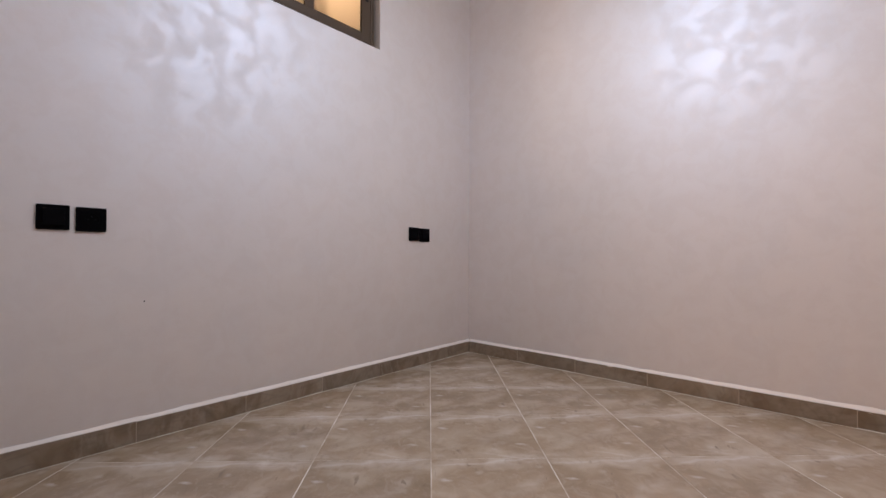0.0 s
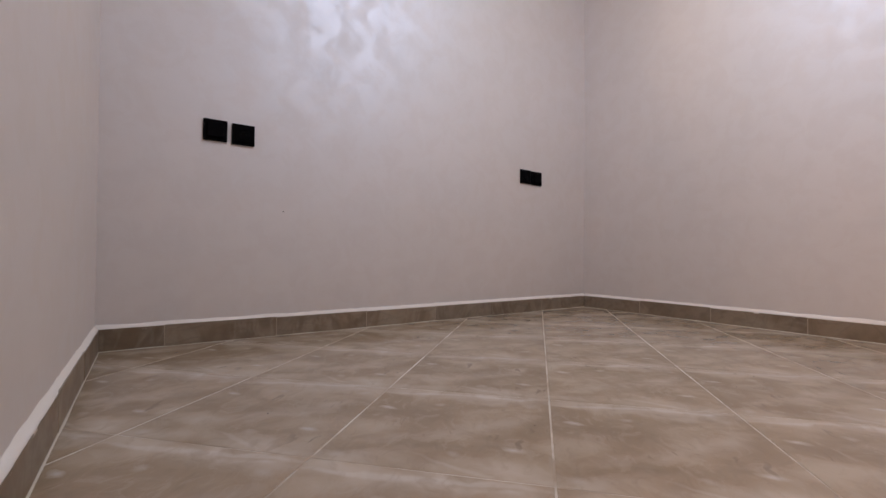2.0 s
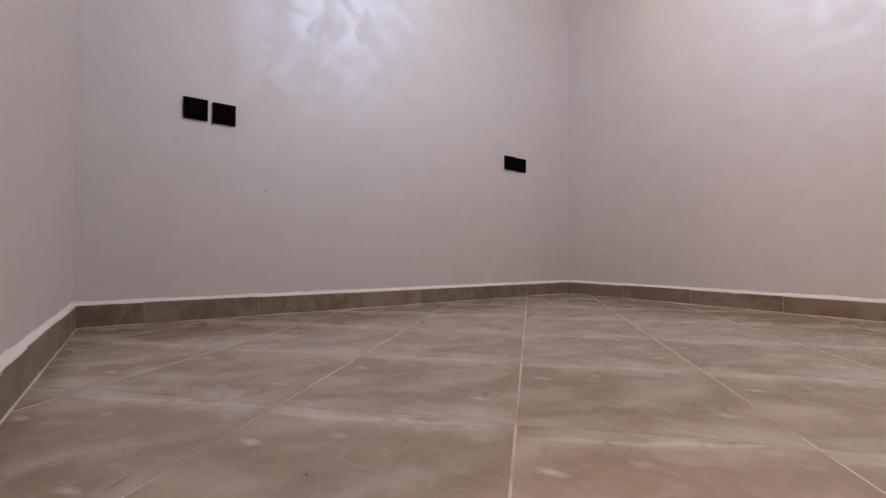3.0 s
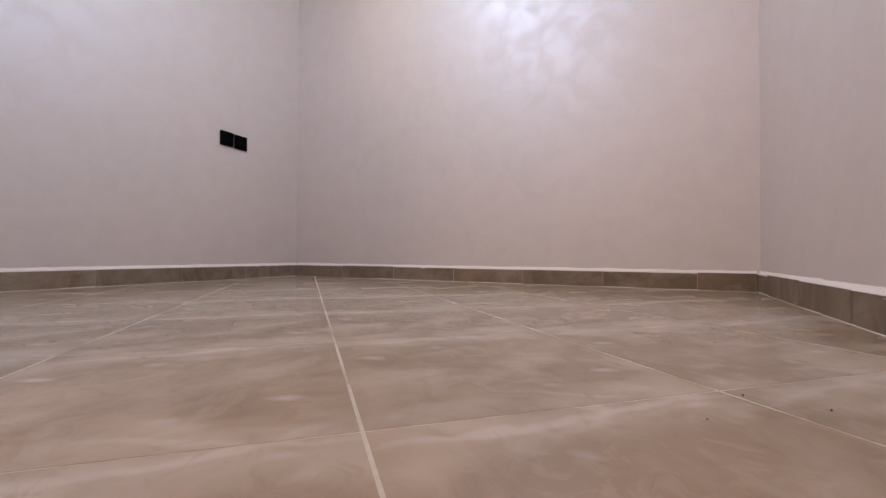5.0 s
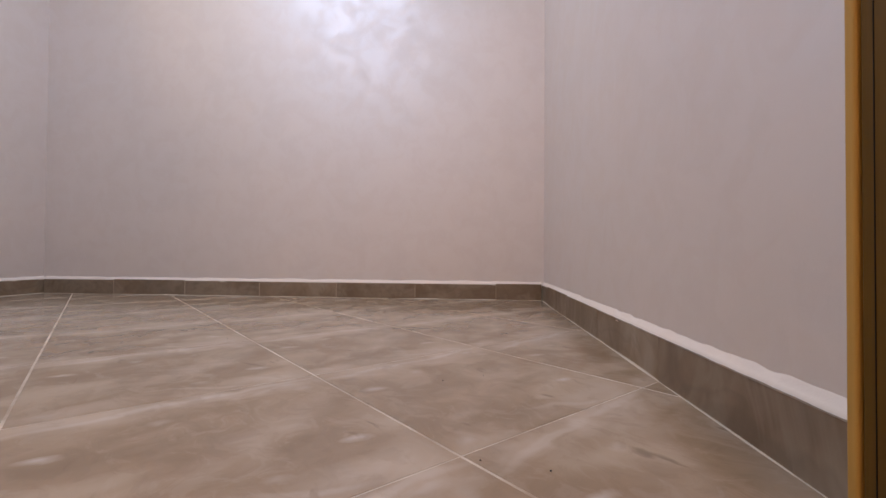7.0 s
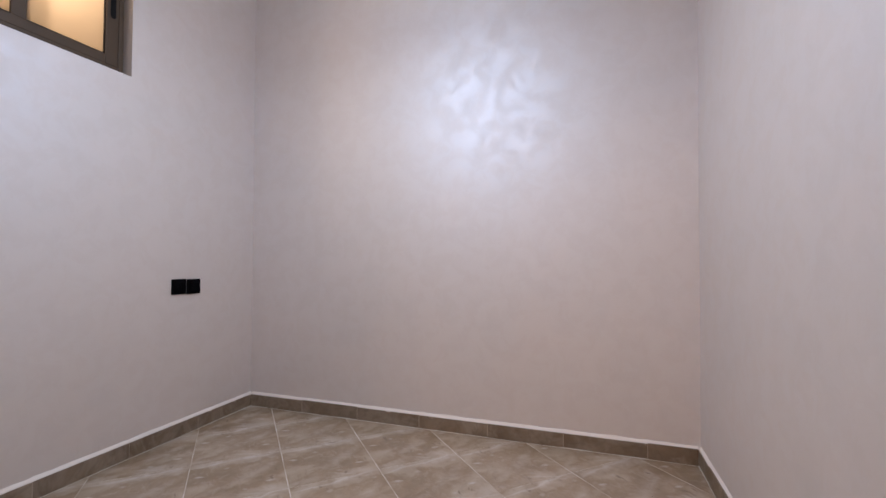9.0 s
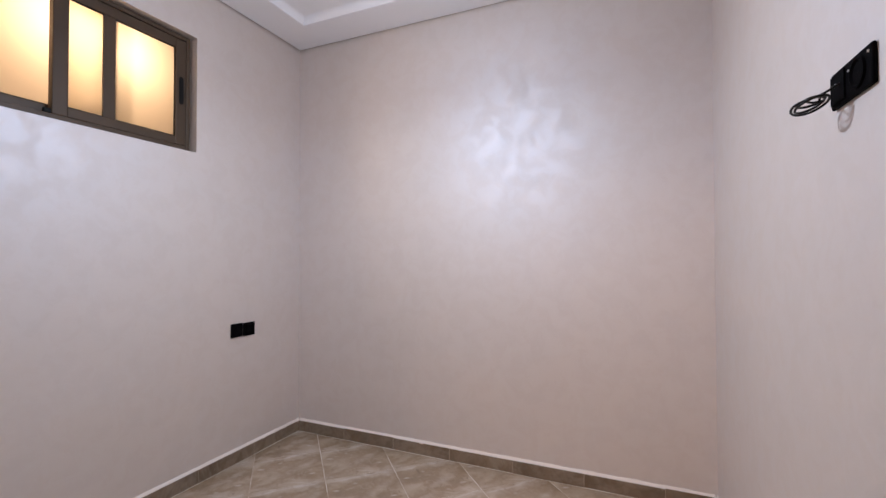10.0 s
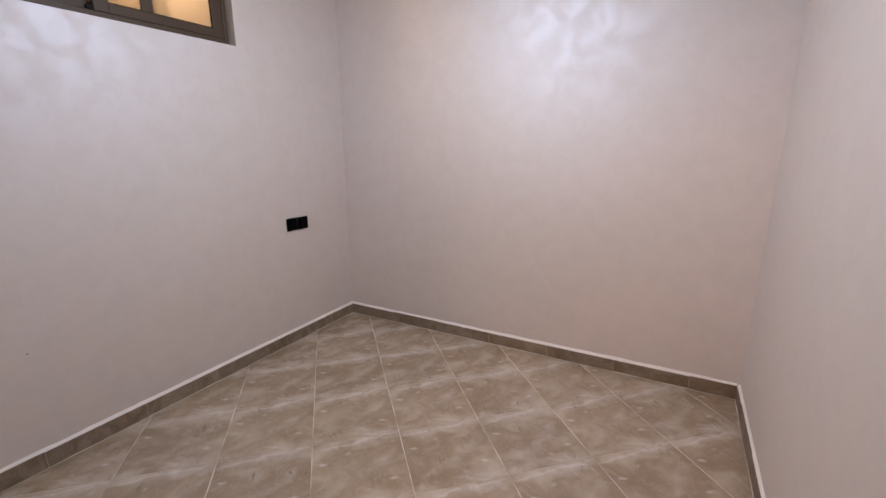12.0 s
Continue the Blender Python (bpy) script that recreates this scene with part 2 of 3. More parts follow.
STEEL = simple_material("bright_screw_steel", (0.75, 0.75, 0.74), 0.3, 200, 0.05, 0.03, 1.0)
VENEER = wood_material("brown_door_veneer", (0.094, 0.046, 0.006), (0.122, 0.064, 0.009), 0.5)
LIPPING = wood_material("honey_wood_lipping", (0.42, 0.24, 0.06), (0.52, 0.31, 0.085), 0.40)
WICKER = wood_material("brown_wicker", (0.16, 0.07, 0.025), (0.30, 0.15, 0.055), 0.6)
GLASS = frosted_material()
OPAL = simple_material("opal_diffuser", (0.85, 0.85, 0.86), 0.5)
OPAL.node_tree.nodes["Principled BSDF"].inputs["Emission Color"].default_value = (0.93, 0.93, 1.0, 1)
OPAL.node_tree.nodes["Principled BSDF"].inputs["Emission Strength"].default_value = 12.0

# ---- mesh helpers ----


def part(name, bm, material, parent=None, label=""):
    """Links a bmesh as one mesh object, under a thing if one is given."""
    me = bpy.data.meshes.new(name)
    bmesh.ops.recalc_face_normals(bm, faces=bm.faces)
    bm.to_mesh(me)
    bm.free()
    me.materials.append(material)
    ob = new(name, me)
    if parent is not None:
        ob.parent = parent
    if label:
        tagged(ob, label)
    return ob


def empty(name, m, *tags):
    ob = new(name)
    ob.empty_display_size = 0.1
    ob.matrix_world = m
    return tagged(ob, *tags)


def box(bm, x0, x1, y0, y1, z0, z1, bevel=0.0, segments=2):
    made = bmesh.ops.create_cube(bm, size=1)["verts"]
    for v in made:
        v.co = Vector(((x0 + x1) / 2 + v.co.x * (x1 - x0), (y0 + y1) / 2 + v.co.y * (y1 - y0), (z0 + z1) / 2 + v.co.z * (z1 - z0)))
    if bevel:
        edges = list({e for v in made for e in v.link_edges})
        bmesh.ops.bevel(bm, geom=edges, offset=bevel, segments=segments, profile=0.5, affect="EDGES")
    return bm


def boxed(*args, **kw):
    return box(bmesh.new(), *args, **kw)


def slab_with_hole(place, u0, u1, z0, z1, thick, hole=None):
    """A wall as one closed mesh. place(u, z, d) gives the point at d behind the inner face."""
    bm = bmesh.new()
    us, zs = [u0, u1], [z0, z1]
    if hole:
        us, zs = sorted({u0, hole[0], hole[1], u1}), sorted({z0, hole[2], hole[3], z1})
    grid = {(i, k, d): bm.verts.new(place(u, z, d * thick)) for i, u in enumerate(us) for k, z in enumerate(zs) for d in (0, 1)}

    def solid(i, k):
        if not (0 <= i < len(us) - 1 and 0 <= k < len(zs) - 1):
            return False
        if not hole:
            return True
        u, z = (us[i] + us[i + 1]) / 2, (zs[k] + zs[k + 1]) / 2
        return not (hole[0] < u < hole[1] and hole[2] < z < hole[3])

    for i in range(len(us) - 1):
        for k in range(len(zs) - 1):
            if not solid(i, k):
                continue
            for d in (0, 1):
                bm.faces.new([grid[i, k, d], grid[i + 1, k, d], grid[i + 1, k + 1, d], grid[i, k + 1, d]])
            for di, dk, a, b in ((-1, 0, (i, k), (i, k + 1)), (1, 0, (i + 1, k), (i + 1, k + 1)), (0, -1, (i, k), (i + 1, k)), (0, 1, (i, k + 1), (i + 1, k + 1))):
                if not solid(i + di, k + dk):
                    bm.faces.new([grid[*a, 0], grid[*b, 0], grid[*b, 1], grid[*a, 1]])
    loose = [v for v in bm.verts if not v.link_faces]
    bmesh.ops.delete(bm, geom=loose, context="VERTS")
    return bm


def setting(name, bm, material, label, category):
    return tagged(part(name, bm, material), label, category, "", "structure")


# ---- walls ----
setting("wall_west", slab_with_hole(lambda u, z, d: (-d, u, z), -L - TH, TH, 0, ROOF, TH, (WIN_Y0, WIN_Y1, WIN_Z0, WIN_Z1)), PLASTER,
        "pearly grey-beige trowelled plaster wall with a high window", "wall")
setting("wall_north", slab_with_hole(lambda u, z, d: (u, d, z), 0, W, 0, ROOF, TH), PLASTER,
        "pearly grey-beige trowelled plaster wall, plain and bare", "wall")
setting("wall_east", slab_with_hole(lambda u, z, d: (W + d, u, z), -L - TH, TH, 0, ROOF, TH), PLASTER,
        "pearly grey-beige plaster wall behind the open door", "wall")
setting("wall_south", slab_with_hole(lambda u, z, d: (u, -L - d, z), 0, W, 0, ROOF, TH, (DOOR_X0, DOOR_X1, 0, DOOR_H)), PLASTER,
        "pearly grey-beige plaster wall with the doorway", "wall")


# plain hall behind the doorway
setting("wall_hall_west", boxed(HALL_X0 - TH, HALL_X0, HALL_Y, -L - TH, 0, ROOF), PLASTER, "plain plaster wall of the hall outside the door", "wall")
setting("wall_hall_east", boxed(HALL_X1, HALL_X1 + TH, HALL_Y, -L - TH, 0, ROOF), PLASTER, "plain plaster wall of the hall outside the door", "wall")
setting("wall_hall_south", boxed(HALL_X0 - TH, HALL_X1 + TH, HALL_Y - TH, HALL_Y, 0, ROOF), PLASTER, "plain plaster end wall of the hall", "wall")
setting("wall_hall_north", boxed(W + TH, HALL_X1 + TH, -L - TH, -L, 0, ROOF), PLASTER, "plain short plaster wall of the hall", "wall")

# plain lit space behind the high window
setting("wall_well_west", boxed(-1.72, -1.60, -2.9, -0.2, 1.0, ROOF), CREAM, "cream painted wall seen beyond the window", "wall")
setting("wall_well_south", boxed(-1.60, -TH, -2.9, -2.78, 1.0, ROOF), CREAM, "cream painted wall seen beyond the window", "wall")
setting("wall_well_north", boxed(-1.60, -TH, -0.32, -0.2, 1.0, ROOF), CREAM, "cream painted wall seen beyond the window", "wall")
setting("floor_well", boxed(-1.72, -TH, -2.9, -0.2, 0.9, 1.0), CREAM, "cream ledge floor beyond the window", "floor")


def ceiling_mesh():
    """Lowered border with a shadow gap at the wall and a shallow tray with a coved edge."""
    profile = [(-0.02, 2.882), (0.014, 2.882), (0.014, CEIL + 0.002), (0.017, CEIL), (0.275, CEIL), (0.283, CEIL + 0.003)]
    for k in range(1, 9):
        a = radians(90 * k / 8)
        profile.append((0.283 + 0.032 * (1 - math.cos(a)), CEIL + 0.003 + (TRAY - CEIL - 0.003) * math.sin(a)))
    bm = bmesh.new()
    rings = []
    for d, z in profile:
        rings.append([bm.verts.new(p) for p in ((d, -d, z), (W - d, -d, z), (W - d, -L + d, z), (d, -L + d, z))])
    for a, b in zip(rings, rings[1:]):
        for k in range(4):
            bm.faces.new([a[k], a[(k + 1) % 4], b[(k + 1) % 4], b[k]])
    bm.faces.new(rings[-1])
    return bm


setting("ceiling", ceiling_mesh(), GYPSUM, "white gypsum ceiling with lowered border and coved tray", "ceiling")
setting("ceiling_slab", boxed(-1.74, HALL_X1 + TH, HALL_Y - TH, TH, ROOF + 0.004, ROOF + 0.12), GYPSUM, "white slab above the ceilings", "ceiling")



def hanging_bulb():
    """A bare bulb on a flex from a ceiling rose."""
    b = empty("hanging_bulb", pose(1.37, -1.22, TRAY), "bare white bulb hanging on a white flex from the ceiling", "hanging lamp")
    bm = bmesh.new()
    bmesh.ops.create_cone(bm, cap_ends=True, segments=32, radius1=0.03, radius2=0.042, depth=0.022, matrix=pose(0, 0, -0.012))
    part("ceiling_rose", bm, GYPSUM, b)
    drop = TRAY - 2.375
    bm = bmesh.new()
    bmesh.ops.create_cone(bm, cap_ends=True, segments=10, radius1=0.003, radius2=0.003, depth=drop - 0.135, matrix=pose(0, 0, -0.022 - (drop - 0.135) / 2))
    part("flex", bm, GYPSUM, b)
    bm = bmesh.new()
    bmesh.ops.create_cone(bm, cap_ends=True, segments=24, radius1=0.018, radius2=0.012, depth=0.05, matrix=pose(0, 0, -drop + 0.092))
    part("lamp_holder", bm, GYPSUM, b)
    bm = bmesh.new()
    bmesh.ops.create_uvsphere(bm, u_segments=28, v_segments=16, radius=0.033, matrix=pose(0, 0, -drop))
    for v in bm.verts:
        if v.co.z > -drop + 0.01:
            f = min(1.0, (v.co.z + drop - 0.01) / 0.023)
            v.co.x, v.co.y, v.co.z = v.co.x * (1 - 0.1 * f), v.co.y * (1 - 0.1 * f), v.co.z + 0.034 * f
    for f in bm.faces:
        f.smooth = True
    glass = part("glass", bm, OPAL, b, "glowing white bulb")
    glass.visible_shadow = False


hanging_bulb()

# ---- door leaf, open against the east wall ----
door = tagged(empty("door_1", pose(2.591, -2.600, 0.008)), "brown veneered wooden door leaf standing open beside the wall", "door", "", "structure")
part("leaf", boxed(0.002, 0.042, 0.0, 0.7220, 0, 2.05, bevel=0.0015), VENEER, door)
part("lipping", boxed(0.0, 0.042, 0.7240, 0.7325, 0, 2.05, bevel=0.002, segments=3), LIPPING, door, "pale honey wood edge strip")
# shade in the groove, put in as a recessed black strip
part("groove", boxed(0.006, 0.040, 0.7223, 0.7237, 0, 2.05), RUBBER, door, "black strip standing for the shade in the groove")
# second groove's dark line: a black strip lying on the veneer, nothing is cut
part("inner_groove", boxed(0.0016, 0.0030, 0.7118, 0.7124, 0, 2.05), RUBBER, door, "thin dark line beside the edge strip")
part("chip", boxed(0.0014, 0.0026, 0.670, 0.6725, 0.119, 0.1212, bevel=0.0004), WHITE, door, "small white paint chip")

# ---- window ----
FX = -0.030     # face of the fixed frame


def profile_frame(x0, x1, y0, y1, z0, z1, w, bevel=0.003):
    """Four mitre-less bars of an aluminium frame, in one mesh."""
    bm = bmesh.new()
    box(bm, x0, x1, y0, y0 + w, z0, z1, bevel)
    box(bm, x0, x1, y1 - w, y1, z0, z1, bevel)
    box(bm, x0 + 0.001, x1 - 0.001, y0 + w + 0.0002, y1 - w - 0.0002, z0, z0 + w, bevel)
    box(bm, x0 + 0.001, x1 - 0.001, y0 + w + 0.0002, y1 - w - 0.0002, z1 - w, z1, bevel)
    return bm


window = tagged(empty("window_1", pose(0, 0, 0)), "bronze aluminium sliding window with frosted panes, partly open", "window", "", "structure")
part("window_frame", profile_frame(FX - 0.085, FX, WIN_Y0 + 0.012, WIN_Y1 - 0.020, WIN_Z0 + 0.006, WIN_Z1 - 0.010, 0.024), BRONZE, window)
for z, nm in ((WIN_Z0 + 0.0305, "bottom_rail_track"), (WIN_Z1 - 0.0455, "top_rail_track")):
    part(nm, boxed(FX - 0.048, FX - 0.040, WIN_Y0 + 0.04, WIN_Y1 - 0.046, z, z + 0.010), BRONZE, window)


def sash(x, y0, y1, handle_y, left_stile, right_stile, behind=False):
    z0, z1 = WIN_Z0 + 0.032, WIN_Z1 - 0.036
    s = empty("sash", pose(0, 0, 0))
    s.parent = window
    bm = bmesh.new()
    box(bm, x - 0.034, x, y0, y0 + left_stile, z0, z1, 0.003)
    box(bm, x - 0.034, x, y1 - right_stile, y1, z0, z1, 0.003)
    box(bm, x - 0.033, x - 0.001, y0 + left_stile + 0.0002, y1 - right_stile - 0.0002, z0, z0 + 0.044, 0.003)
    box(bm, x - 0.033, x - 0.001, y0 + left_stile + 0.0002, y1 - right_stile - 0.0002, z1 - 0.050, z1, 0.003)
    part("sash_frame", bm, BRONZE, s)
    a, b, c, d = y0 + left_stile, y1 - right_stile, z0 + 0.044, z1 - 0.050
    bm = bmesh.new()
    box(bm, x - 0.022, x - 0.006, a, a + 0.004, c, d)
    box(bm, x - 0.022, x - 0.006, b - 0.004, b, c, d)
    box(bm, x - 0.022, x - 0.006, a + 0.0041, b - 0.0041, c, c + 0.004)
    box(bm, x - 0.022, x - 0.006, a + 0.0041, b - 0.0041, d - 0.004, d)
    part("gasket", bm, RUBBER, s, "thin black rubber gasket")
    bm = bmesh.new()
    vs = [bm.verts.new((x - 0.014, p, q)) for p, q in ((a + 0.002, c + 0.002), (b - 0.002, c + 0.002), (b - 0.002, d - 0.002), (a + 0.002, d - 0.002))]
    bm.faces.new(vs)
    pane = part("pane", bm, GLASS, s, "frosted glass pane glowing with warm light")
    pane.visible_shadow = behind
    # finger pull: a rounded recess liner
    bm = bmesh.new()
    hz, hh, hw = (z0 + z1) / 2 + 0.01, 0.078, 0.0135
    ring, inner = [], []
    for k in range(24):
        an = 2 * math.pi * k / 24
        oy, oz = hw * math.cos(an), (hh - hw) * (1 if math.sin(an) > 0 else -1) + hw * math.sin(an)
        ring.append(bm.verts.new((x + 0.0016, handle_y + oy, hz + oz)))
        inner.append(bm.verts.new((x + 0.0004, handle_y + oy * 0.72, hz + oz * 0.96)))
    for k in range(24):
        bm.faces.new([ring[k], ring[(k + 1) % 24], inner[(k + 1) % 24], inner[k]])
    bm.faces.new(inner)
    part("finger_pull", bm, RUBBER, s, "black oval recessed finger pull")
    return s


sash(FX - 0.006, -1.510, -0.872, -0.918, 0.058, 0.076)
# added bar: shows the rear sash's stile, which the opaque frosted pane hides
part("glazing_bar", boxed(FX - 0.024, FX - 0.010, -1.308, -1.254, WIN_Z0 + 0.0765, WIN_Z1 - 0.0865, bevel=0.003), BRONZE, window)
sash(FX - 0.048, -1.848, -1.232, -1.822, 0.056, 0.050, behind=True)
part("sash_stop", boxed(FX - 0.020, FX - 0.004, -1.540, -1.512, WIN_Z0 + 0.031, WIN_Z0 + 0.052, bevel=0.003), RUBBER, window, "black rubber stop")


def pendant():
    """Woven pendant shade: slanted staves held by hoops."""
    p = empty("pendant_lamp", pose(-0.75, -1.80, 2.32), "brown woven cane pendant lamp hanging beyond the window", "pendant lamp")
    bm = bmesh.new()
    n = 30
    for turn in (1, -1):
        for k in range(n):
            a0 = 2 * math.pi * k / n
            prev = None
            for q in range(7):
                f = q / 6
                a, r, z = a0 + turn * f * 0.7, 0.27 - 0.17 * f, 0.16 * f
                row = []
                for dr, da in ((0.003 * turn, -0.014), (0.003 * turn, 0.014), (0.003 * turn + 0.004, 0.014), (0.003 * turn + 0.004, -0.014)):
                    row.append(bm.verts.new(((r + dr) * math.cos(a + da), (r + dr) * math.sin(a + da), z)))
                if prev:
                    for m in range(4):
                        bm.faces.new([prev[m], prev[(m + 1) % 4], row[(m + 1) % 4], row[m]])
                prev = row
    part("woven_shade", bm, WICKER, p)
    for r, z in ((0.272, 0.0), (0.104, 0.16)):
        c = bpy.data.curves.new("hoop", "CURVE")
        c.dimensions, c.bevel_depth = "3D", 0.008
        sp = c.splines.new("POLY")
        sp.points.add(39)
        for k, pt in enumerate(sp.points):
            pt.co = (r * math.cos(k * math.pi / 20), r * math.sin(k * math.pi / 20), z, 1)
        sp.use_cyclic_u = True
        c.materials.append(WICKER)
        hoop = new("hoop", c)
        hoop.parent = p
    bm = bmesh.new()
    bmesh.ops.create_cone(bm, cap_ends=True, segments=12, radius1=0.006, radius2=0.006, depth=0.56, matrix=pose(0, 0, 0.44))
    bmesh.ops.create_cone(bm, cap_ends=True, segments=20, radius1=0.105, radius2=0.03, depth=0.02, matrix=pose(0, 0, 0.17))
    part("stem", bm, WICKER, p)


pendant()

# ---- sockets ----


def plate_module(thing, y, z, size_y, size_z, kind):
    """One square black wiring plate on the west wall, its middle at y, z of the thing."""
    part("cover_frame", boxed(0.0, 0.009, y - size_y / 2, y + size_y / 2, z - size_z / 2, z + size_z / 2, bevel=0.003, segments=3), BLACK, thing)
    part("insert", boxed(0.0092, 0.0125, y - size_y * 0.36, y + size_y * 0.36, z - size_z * 0.36, z + size_z * 0.36, bevel=0.0016), BLACK, thing)
    if kind == "socket":
        bm = bmesh.new()
        n, rows = 28, []
        for r, x in ((0.0225, 0.0126), (0.0215, 0.0150), (0.0195, 0.0150), (0.0185, 0.0128)):
            rows.append([bm.verts.new((x, y + r * math.cos(2 * math.pi * k / n), z + r * math.sin(2 * math.pi * k / n))) for k in range(n)])
        for a, b in zip(rows, rows[1:]):
            for k in range(n):
                bm.faces.new([a[k], a[(k + 1) % n], b[(k + 1) % n], b[k]])
        part("socket_ring", bm, BLACK, thing, "raised round socket rim")
        bm = bmesh.new()
        for dy in (-0.0095, 0.0095):
            bmesh.ops.create_cone(bm, cap_ends=True, segments=12, radius1=0.0026, radius2=0.0026, depth=0.0012, matrix=pose(0.0133, y + dy, z, 0, 90, 0))
        part("contact_holes", bm, RUBBER, thing)
        bm = bmesh.new()
        bmesh.ops.create_cone(bm, cap_ends=True, segments=12, radius1=0.0024, radius2=0.0018, depth=0.008, matrix=pose(0.0168, y, z + 0.010, 0, 90, 0))
        part("earth_pin", bm, RUBBER, thing)
    elif kind == "rocker":
        bm = bmesh.new()
        box(bm, 0.0126, 0.0185, y - size_y * 0.34, y + size_y * 0.34, z - size_z * 0.34, z + size_z * 0.34, 0.003, 3)
        part("rocker", bm, BLACK, thing)


def outlet(y0, y1, z0, z1, gap, kinds, label):
    t = empty("wall_outlet", pose(0.0, (y0 + y1) / 2, (z0 + z1) / 2), label, "wall outlet", "black double outlets")
    w = (y1 - y0 - gap) / 2
    plate_module(t, -(w + gap) / 2, 0.0015, w, z1 - z0, kinds[0])
    plate_module(t, (w + gap) / 2, -0.0015, w, z1 - z0, kinds[1])


outlet(-2.301, -2.115, 0.784, 0.868, 0.016, ("rocker", "socket"), "black plastic double outlet, two square plates set apart")
outlet(-0.609, -0.426, 0.785, 0.870, 0.006, ("socket", "rocker"), "black plastic double outlet, two square plates near the corner")

# television point with its coil of cable, on the east wall
tv = empty("television_outlet", pose(W, -1.495, 1.625), "black plastic double television outlet with a coiled black cable", "wall outlet")
part("cover_plate", boxed(-0.009, 0.0, -0.094, 0.072, -0.037, 0.037, bevel=0.004, segments=3), BLACK, tv)
part("blank_insert", boxed(-0.0125, -0.0092, 0.004, 0.066, -0.030, 0.030, bevel=0.002), BLACK, tv)
bm = bmesh.new()
rows = []
for rr, xx in ((0.029, -0.0092), (0.028, -0.0130), (0.024, -0.0135), (0.021, -0.0098)):
    rows.append([bm.verts.new((xx, -0.046 + rr * math.cos(k * math.pi / 16), rr * math.sin(k * math.pi / 16))) for k in range(32)])
for a, b in zip(rows, rows[1:]):
    for k in range(32):
        bm.faces.new([a[k], a[(k + 1) % 32], b[(k + 1) % 32], b[k]])
bm.faces.new(rows[-1])
part("socket_ring", bm, BLACK, tv, "round recessed socket rim")
for sy, sz in ((-0.084, 0.023), (-0.008, 0.018), (0.040, 0.008)):
    bm = bmesh.new()
    bmesh.ops.create_cone(bm, cap_ends=True, segments=12, radius1=0.0028, radius2=0.0022, depth=0.002, matrix=pose(-0.0095 if sy < 0 else -0.0130, sy, sz, 0, -90, 0))
    part("screw", bm, STEEL, tv, "bright screw head")
coil = bpy.data.curves.new("cable", "CURVE")
coil.dimensions, coil.bevel_depth, coil.bevel_resolution, coil.resolution_u = "3D", 0.0025, 3, 6
sp = coil.splines.new("NURBS")
points = [(-0.010, 0.022, 0.006), (-0.020, 0.026, 0.002), (-0.030, 0.032, -0.010)]
for k in range(37):
    a = -0.6 + k * 2 * math.pi / 12
    loop = k / 12
    r = 0.034 + 0.003 * math.sin(loop * 2.3 + 1) - 0.0035 * loop
    lift = -(0.20 + 0.09 * math.sin(2.1 * loop)) * r * math.sin(a + 0.3 * math.sin(2 * loop)) - 0.004 * math.sin(loop * 2.0)
    points.append((-0.053 - r * math.cos(a) * 0.9, 0.040 + r * math.sin(a), -0.024 - 0.18 * r * math.cos(a) * 0.9 + lift))
points.append((-0.030, 0.060, -0.020))
points.append((-0.034, 0.052, -0.012))
sp.points.add(len(points) - 1)
for pt, co in zip(sp.points, points):
    pt.co = (*co, 1)
sp.use_endpoint_u, sp.order_u = True, 4
coil.materials.append(CABLE)
cable = tagged(new("cable", coil), "thin coiled black cable")
cable.parent = tv

# ---- skirting: cut tiles with a bead of white filler on top ----


